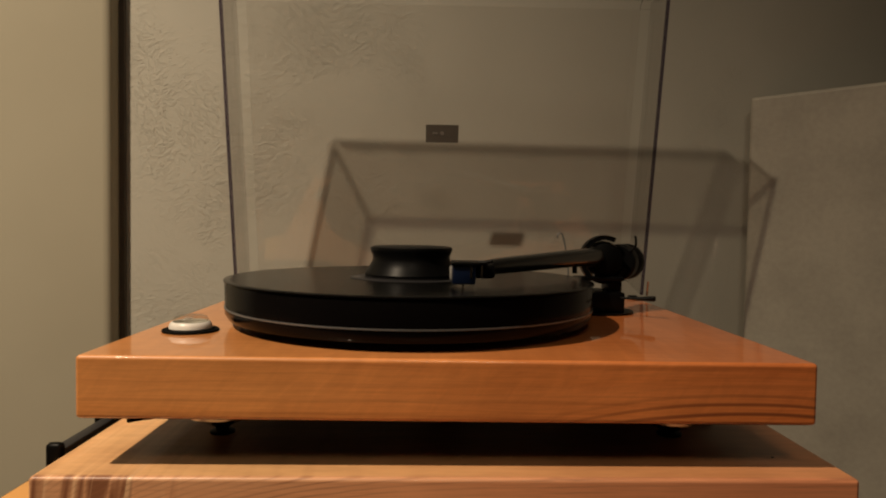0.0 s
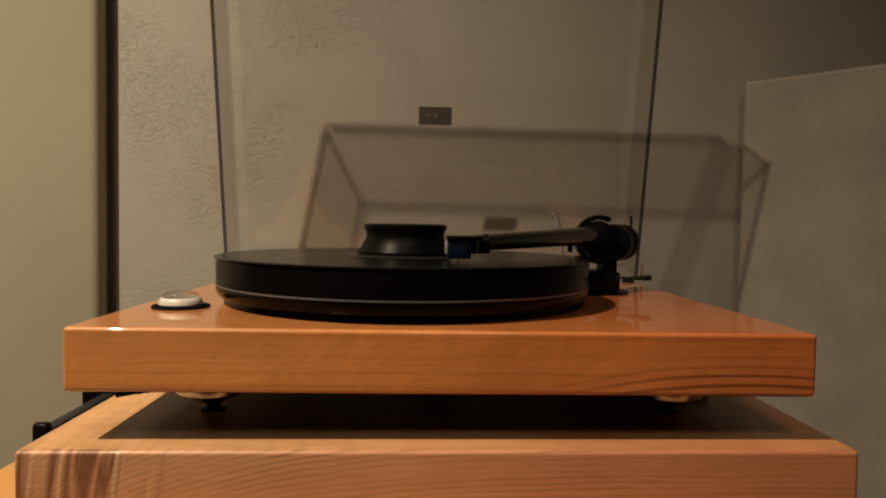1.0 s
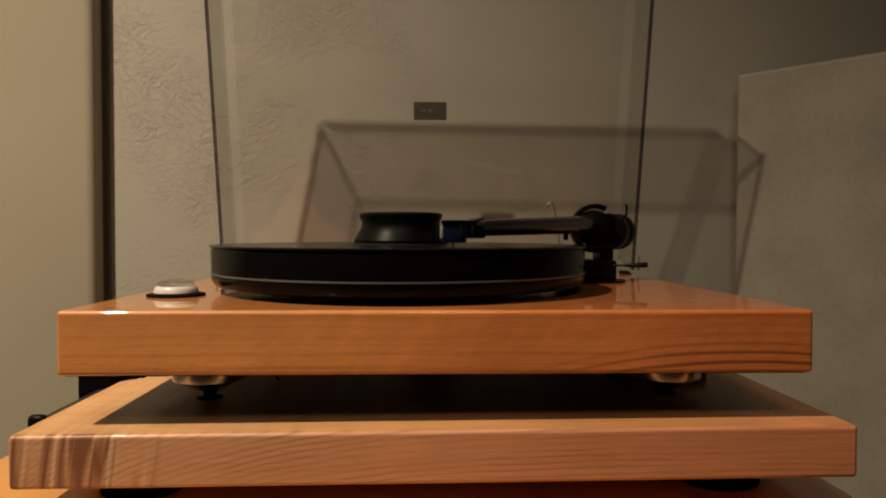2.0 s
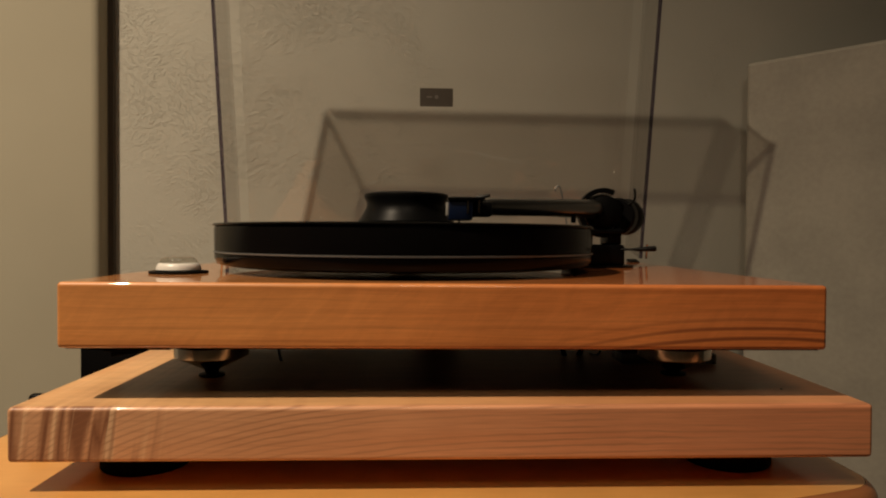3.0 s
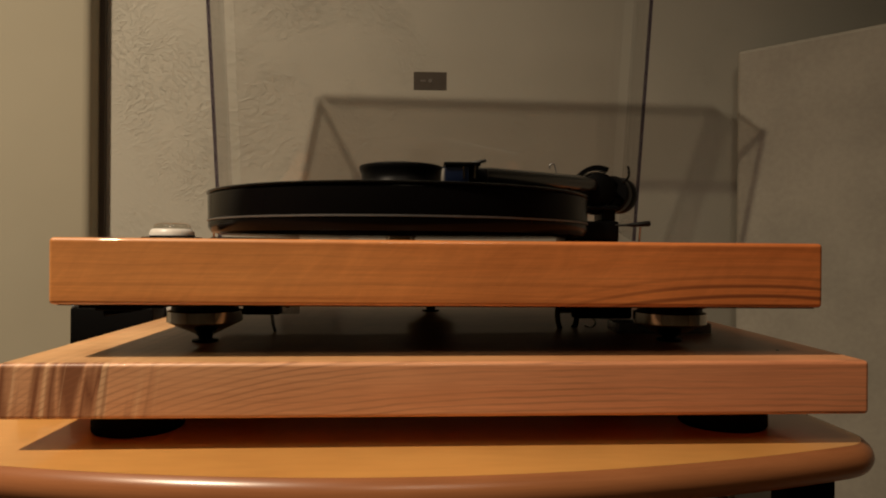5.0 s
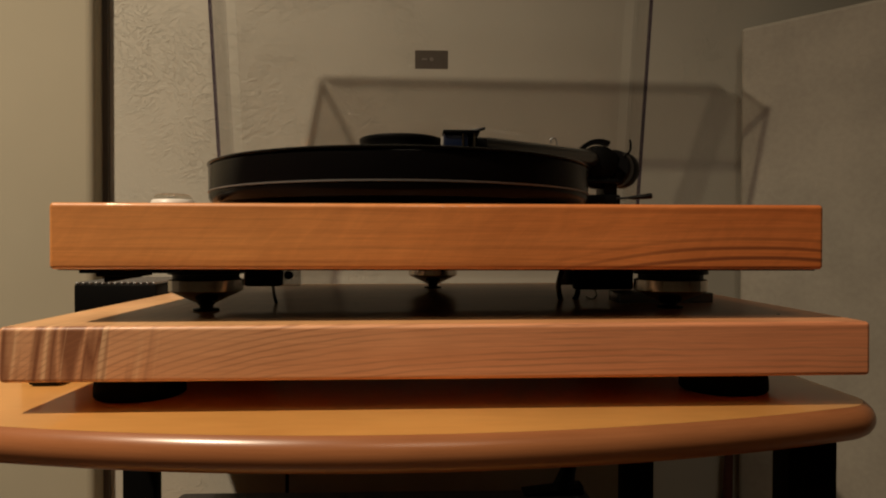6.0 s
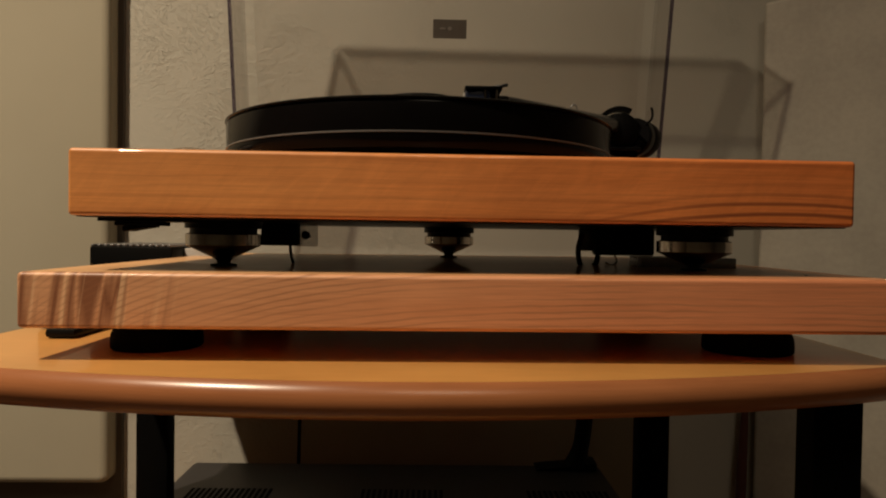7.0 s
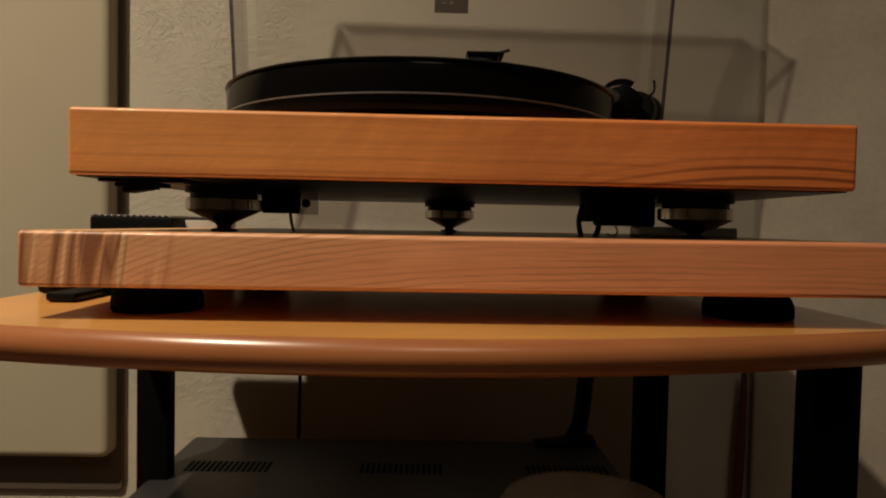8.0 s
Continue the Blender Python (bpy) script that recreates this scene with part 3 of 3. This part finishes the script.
def tonearm(parent):
    px, py = 0.150, 0.230
    arm = part("tonearm", lathe([(0.0, TOP), (0.031, TOP), (0.031, TOP + 0.002), (0.0, TOP + 0.002)], 48, (px - 0.004, py, 0)), BLACK, parent, "straight black tapered tonearm")
    part("arm_base", box(px - 0.034, px + 0.014, py - 0.022, py + 0.022, TOP + 0.002, 0.8415, 0.002), SATIN, arm)
    part("arm_pillar", box(px + 0.001, px + 0.013, py - 0.014, py + 0.014, 0.8415, 0.8565, 0.001), SATIN, arm)
    part("arm_pillar", box(px - 0.034, px - 0.028, py - 0.014, py + 0.014, 0.8415, 0.8515, 0.001), STEEL, arm, "small steel bracket")
    part("cross_plate", box(px - 0.03, px + 0.014, py - 0.02, py - 0.002, 0.8517, 0.8550, 0.001), SATIN, arm)
    a, b = Vector((0.029, 0.102, 0.8695)), Vector((px - 0.008, py - 0.010, 0.8740))
    part("arm_tube", tube([a, a.lerp(b, 0.06), a.lerp(b, 0.5), b], [0.0052, 0.0062, 0.0072, 0.0082], 20), CARBON, arm, "black tapered tube")
    # open bearing ring
    ring = bmesh.new()
    c = Vector((px - 0.002, py - 0.004, 0.8703))
    prof = []
    for k in range(31):
        g = radians(62 + 9.2 * k)
        for rad, y in ((0.0225, -0.0045), (0.0225, 0.0045), (0.0182, 0.0045), (0.0182, -0.0045)):
            prof.append(ring.verts.new(c + Vector((rad * math.cos(g), y, rad * math.sin(g)))))
    for k in range(30):
        for e in range(4):
            ring.faces.new([prof[4 * k + e], prof[4 * k + (e + 1) % 4], prof[4 * k + 4 + (e + 1) % 4], prof[4 * k + 4 + e]])
    ring.faces.new(prof[:4])
    ring.faces.new(prof[-4:])
    part("bearing_ring", finish(ring), SATIN, arm)
    part("inner_ring", lathe([(0.0155, -0.002), (0.0172, -0.002), (0.0172, 0.002), (0.0155, 0.002), (0.0155, -0.002)], 40, c + Vector((0, 0.004, 0)), "Y"), SILVER, arm, "silver metal ring")
    part("bearing", lathe([(0.009, -0.014), (0.0152, -0.010), (0.0152, 0.010), (0.010, 0.014)], 32, c, "Y"), POST, arm)
    part("counterweight", lathe([(0.0, -0.013), (0.0155, -0.013), (0.0172, -0.0115), (0.0172, -0.003), (0.0164, -0.002), (0.0164, 0.0), (0.0172, 0.001), (0.0172, 0.0115), (0.0155, 0.013), (0.0, 0.013)], 48,
         (px + 0.021, py + 0.014, 0.8675), Matrix.Rotation(radians(52), 4, "Z") @ Matrix.Rotation(radians(90), 4, "Y")), SATIN, arm, "black counterweight")
    part("antiskate_hook", tube(curve_points([(px + 0.022, py - 0.004, 0.8775), (px + 0.027, py - 0.005, 0.8825), (px + 0.0275, py - 0.005, 0.8895), (px + 0.0265, py - 0.005, 0.8925)]), 0.0011, 8), BLACK, arm)
    part("antiskate_wire", tube(curve_points([(px - 0.034, py - 0.004, 0.8515), (px - 0.036, py - 0.004, 0.8705), (px - 0.040, py - 0.004, 0.8905), (px - 0.0425, py - 0.004, 0.8940), (px - 0.0455, py - 0.004, 0.8920), (px - 0.0445, py - 0.004, 0.8895)]), 0.0007, 8), GREY, arm, "thin grey wire hook")
    lever = part("lever", tube([(px + 0.008, py - 0.030, 0.8375), (px + 0.020, py - 0.038, 0.8378)], 0.0010, 10), SATIN, arm, "cueing lever with black grip")
    part("grip", tube([(px + 0.0165, py - 0.036, 0.8377), (px + 0.020, py - 0.038, 0.8378), (px + 0.032, py - 0.0455, 0.8387), (px + 0.0335, py - 0.0462, 0.8388)], [0.0012, 0.0018, 0.0025, 0.0018], 12), BLACK, lever)
    part("cue_post", tube([(0.112, 0.183, 0.8601), (0.112, 0.183, 0.8680)], 0.0022, 10), BLACK, arm)
    part("cue_rest", tube([(0.10, 0.185, 0.8660), (0.135, 0.205, 0.8660)], 0.0012, 8), BLACK, arm)
    shell = part("headshell", box(0.002, 0.027, 0.070, 0.098, 0.8724, 0.8747, 0.0008), SATIN, arm)
    part("finger_lift", tube(curve_points([(0.021, 0.074, 0.8746), (0.026, 0.072, 0.8750), (0.0305, 0.071, 0.8758)]), [0.0011] * 16 + [0.0008], 8), SATIN, shell)
    part("neck", box(0.019, 0.034, 0.088, 0.108, 0.8620, 0.8725, 0.002), SATIN, shell)
    part("cartridge", box(0.0025, 0.019, 0.072, 0.094, 0.8590, 0.8724, 0.0012), BLUE, shell, "blue cartridge")
    # the highlight on the left face, laid on as a thin pale plate
    part("cartridge_highlight", box(0.0012, 0.0026, 0.074, 0.092, 0.8620, 0.8707, 0.0004), SILVER, shell, "pale plate for the highlight on the cartridge's left face")
    part("stylus", tube([(0.010, 0.082, 0.8592), (0.011, 0.082, 0.8566)], 0.0006, 6), STEEL, shell)
    for x in (0.0155, 0.023):
        part("pin", tube([(x, 0.0715, 0.8637), (x, 0.0715, 0.8724)], 0.0008, 8), STEEL, shell)
    return arm


tonearm(tt)

rec = thing("record", pose(CX, CY, 0.8526 + RISE), "black vinyl record lying on the platter", "record")
part("disc", lathe([(0.0, 0.0), (0.1474, 0.0), (0.1482, 0.0006), (0.1482, 0.0014), (0.1474, 0.0020), (0.1437, 0.0019), (0.0600, 0.0019), (0.0, 0.0019)], 128), VINYL, rec)
label = part("paper_label", lathe([(0.0, 0.0019), (0.050, 0.0019), (0.050, 0.0022), (0.0, 0.0022)], 64), CASE, rec, "dark paper label")
for k, w in ((0, 0.007), (1, 0.005)):
    part("print_bar", box(-0.0475, -0.0475 + w, -0.006 + 0.006 * k, -0.0035 + 0.006 * k, 0.0022, 0.0024), MARK, label)
clamp = lone("record_clamp", lathe([(0.0, 0.855), (0.0378, 0.855), (0.0384, 0.8580), (0.0352, 0.8630), (0.0322, 0.8685), (0.0318, 0.8725), (0.0334, 0.8760), (0.0340, 0.8780), (0.0335, 0.8795), (0.0310, 0.8804), (0.0, 0.8804)], 64, (CX, CY, RISE)), SATIN, "black waisted record clamp on the record", "record clamp")
part("base_ring", lathe([(0.0370, 0.8549), (0.0388, 0.8549), (0.0388, 0.8558), (0.0370, 0.8558)], 64, (CX, CY, RISE)), CASE, clamp, "thin dark grey ring under the clamp")

lvl = thing("bubble_level", pose(-0.185, 0.092, TOP), "white round bubble level on a dark felt disc", "bubble level")
part("base", lathe([(0.0, 0.0), (0.0195, 0.0), (0.0198, 0.0008), (0.0195, 0.0016), (0.0, 0.0016)], 48), RUBBER, lvl, "dark felt disc")
part("body", lathe([(0.0142, 0.0016), (0.0150, 0.0026), (0.0147, 0.0046), (0.0136, 0.0066), (0.0126, 0.0072), (0.0114, 0.0068), (0.0110, 0.0052), (0.0, 0.0052)], 48), WHITE, lvl, "white plastic body")
part("dome", lathe([(0.0124, 0.0071), (0.0120, 0.0092), (0.0110, 0.0104), (0.0085, 0.0112), (0.0, 0.0114)], 40), PLASTIC, lvl, "clear dome")
part("bubble", lathe([(0.0, 0.0082), (0.0026, 0.0084), (0.0036, 0.0092), (0.0026, 0.0099), (0.0, 0.0101)], 24, (-0.002, 0.001, 0)), FROSTED, lvl, "pale bubble")

# ---- things on the rack ----
strip = thing("cable_duct", pose(-0.276, 0.112, RACK_TOP - 0.0006), "black cable duct lying along the board", "cable duct")
part("base_plate", box(-0.0235, 0.033, 0.0, 0.106, -0.0003, 0.0085, 0.002), BLACK, strip)
part("tongue", box(0.006, 0.026, -0.046, 0.0005, -0.0003, 0.006, 0.0025), BLACK, strip)
part("rail", box(-0.0235, -0.0125, 0.004, 0.106, 0.0085, 0.0215, 0.002), CASE, strip, "dark grey rail")
part("end_cap", box(-0.0243, -0.0115, -0.003, 0.005, 0.0, 0.0270, 0.0035, 3), BLACK, strip, "rounded black end cap")
psu = thing("power_supply", pose(-0.2835, 0.222, RACK_TOP - 0.0008), "black power supply box with ribbed top", "power supply")
part("body", box(-0.036, 0.036, 0, 0.10, 0.0, 0.0565, 0.0015), BLACK, psu)
part("end_plate", box(0.0362, 0.066, 0.03, 0.09, 0.0, 0.0550, 0.001), FLANGE, psu, "grey metal end")
# ribs of the black box, coloured grey to stand for their glints
for k in range(13):
    part("rib", box(-0.0355 + k * 0.0056, -0.0325 + k * 0.0056, 0.001, 0.098, 0.0563, 0.0587, 0.0006, 1), GREY, psu)

spike = thing("acrylic_block", pose(0.169, 0.11, 0.7532), "clear acrylic block lying on the maple board", "acrylic block")
part("block", box(-0.035, 0.035, 0.0, 0.03, 0.0, 0.0088, 0.001), HAZY, spike)
lone("small_screw", lathe([(0.0, 0.0), (0.0013, 0.0), (0.0014, 0.0008), (0.0007, 0.0014), (0.0, 0.0015)], 16, (0.2085, 0.028, 0.7535)), BLACK, "tiny dark screw lying on the board", "screw")

# ---- the shelf below ----
amp = thing("amplifier", pose(0, 0, 0.40), "dark grey amplifier with vent slots in its lid", "amplifier")
part("case", box(-0.293, 0.184, 0.08, 0.412, 0.012, 0.106, 0.006, 2), CASE, amp)
part("front_panel", box(-0.295, 0.186, 0.072, 0.08, 0.008, 0.106, 0.002), SATIN, amp)
for x in (-0.26, 0.14):
    for y in (0.11, 0.33):
        part("foot", lathe([(0.018, 0.0), (0.02, 0.012)], 24, (x, y, 0)), RUBBER, amp)
for x0, n in ((-0.265, 15), (-0.087, 15), (0.086, 15)):
    for k in range(n):
        part("vent_slot", box(x0 + k * 0.0058, x0 + k * 0.0058 + 0.0032, 0.300, 0.328, 0.1058, 0.1064), RUBBER, amp)

lid_box = thing("clear_lid", pose(0.112, 0.162, 0.5063), "clear round plastic lid on the amplifier", "plastic lid")
part("shell", lathe([(0.070, 0.0), (0.0715, 0.002), (0.0705, 0.025), (0.066, 0.0310), (0.055, 0.0328), (0.0, 0.0335)], 64), FROSTED, lid_box)
part("rim", lathe([(0.0700, 0.0248), (0.0712, 0.0252), (0.0670, 0.0318), (0.0658, 0.0307)], 64), FROSTED, lid_box)

st = thing("antenna_stand", pose(0.162, 0.399, 0.5062), "black tapered stand with a flat foot", "stand")
bm = box(-0.056, 0.014, -0.012, 0.012, 0.0, 0.010, 0.0015)
for v in bm.verts:
    if v.co.x < -0.04 and v.co.z > 0.005:
        v.co.z -= 0.0072
part("foot", bm, BLACK, st)
part("stem", tube(curve_points([(-0.008, 0, 0.004), (-0.001, 0, 0.035), (0.003, 0, 0.09), (0.004, 0, 0.178)]), [0.0140 - 0.00075 * k for k in range(6)] + [0.0095] * 10 + [0.0090] * 9, 14), BLACK, st)

cable = thing("signal_cable", pose(-0.173, 0.425, 0.4), "thin cable hanging behind the rack", "cable")
# one white cable: black paints its shaded stretch, white the lit end
part("shaded_cable", tube(curve_points([(0, 0, 0.0), (0.0, 0, 0.10), (0.001, 0, 0.17), (0.0, 0, 0.190)]), 0.0022, 8), BLACK, cable)
part("lit_cable", tube(curve_points([(0.0, 0, 0.188), (-0.003, -0.002, 0.215), (-0.008, -0.006, 0.240), (-0.016, -0.014, 0.268), (-0.024, -0.030, 0.284)]), 0.0026, 8), WHITE, cable, "lit upper end of the white cable")
lone("mains_cable", tube(curve_points([(0.364, 0.435, 0.0), (0.363, 0.435, 0.3), (0.366, 0.435, 0.47), (0.3695, 0.437, 0.56), (0.3700, 0.438, 0.595)]), [0.0062] * 17 + [0.0062 - 0.00026 * k for k in range(16)], 10), RED, "dark red cable hanging down the wall", "cable")
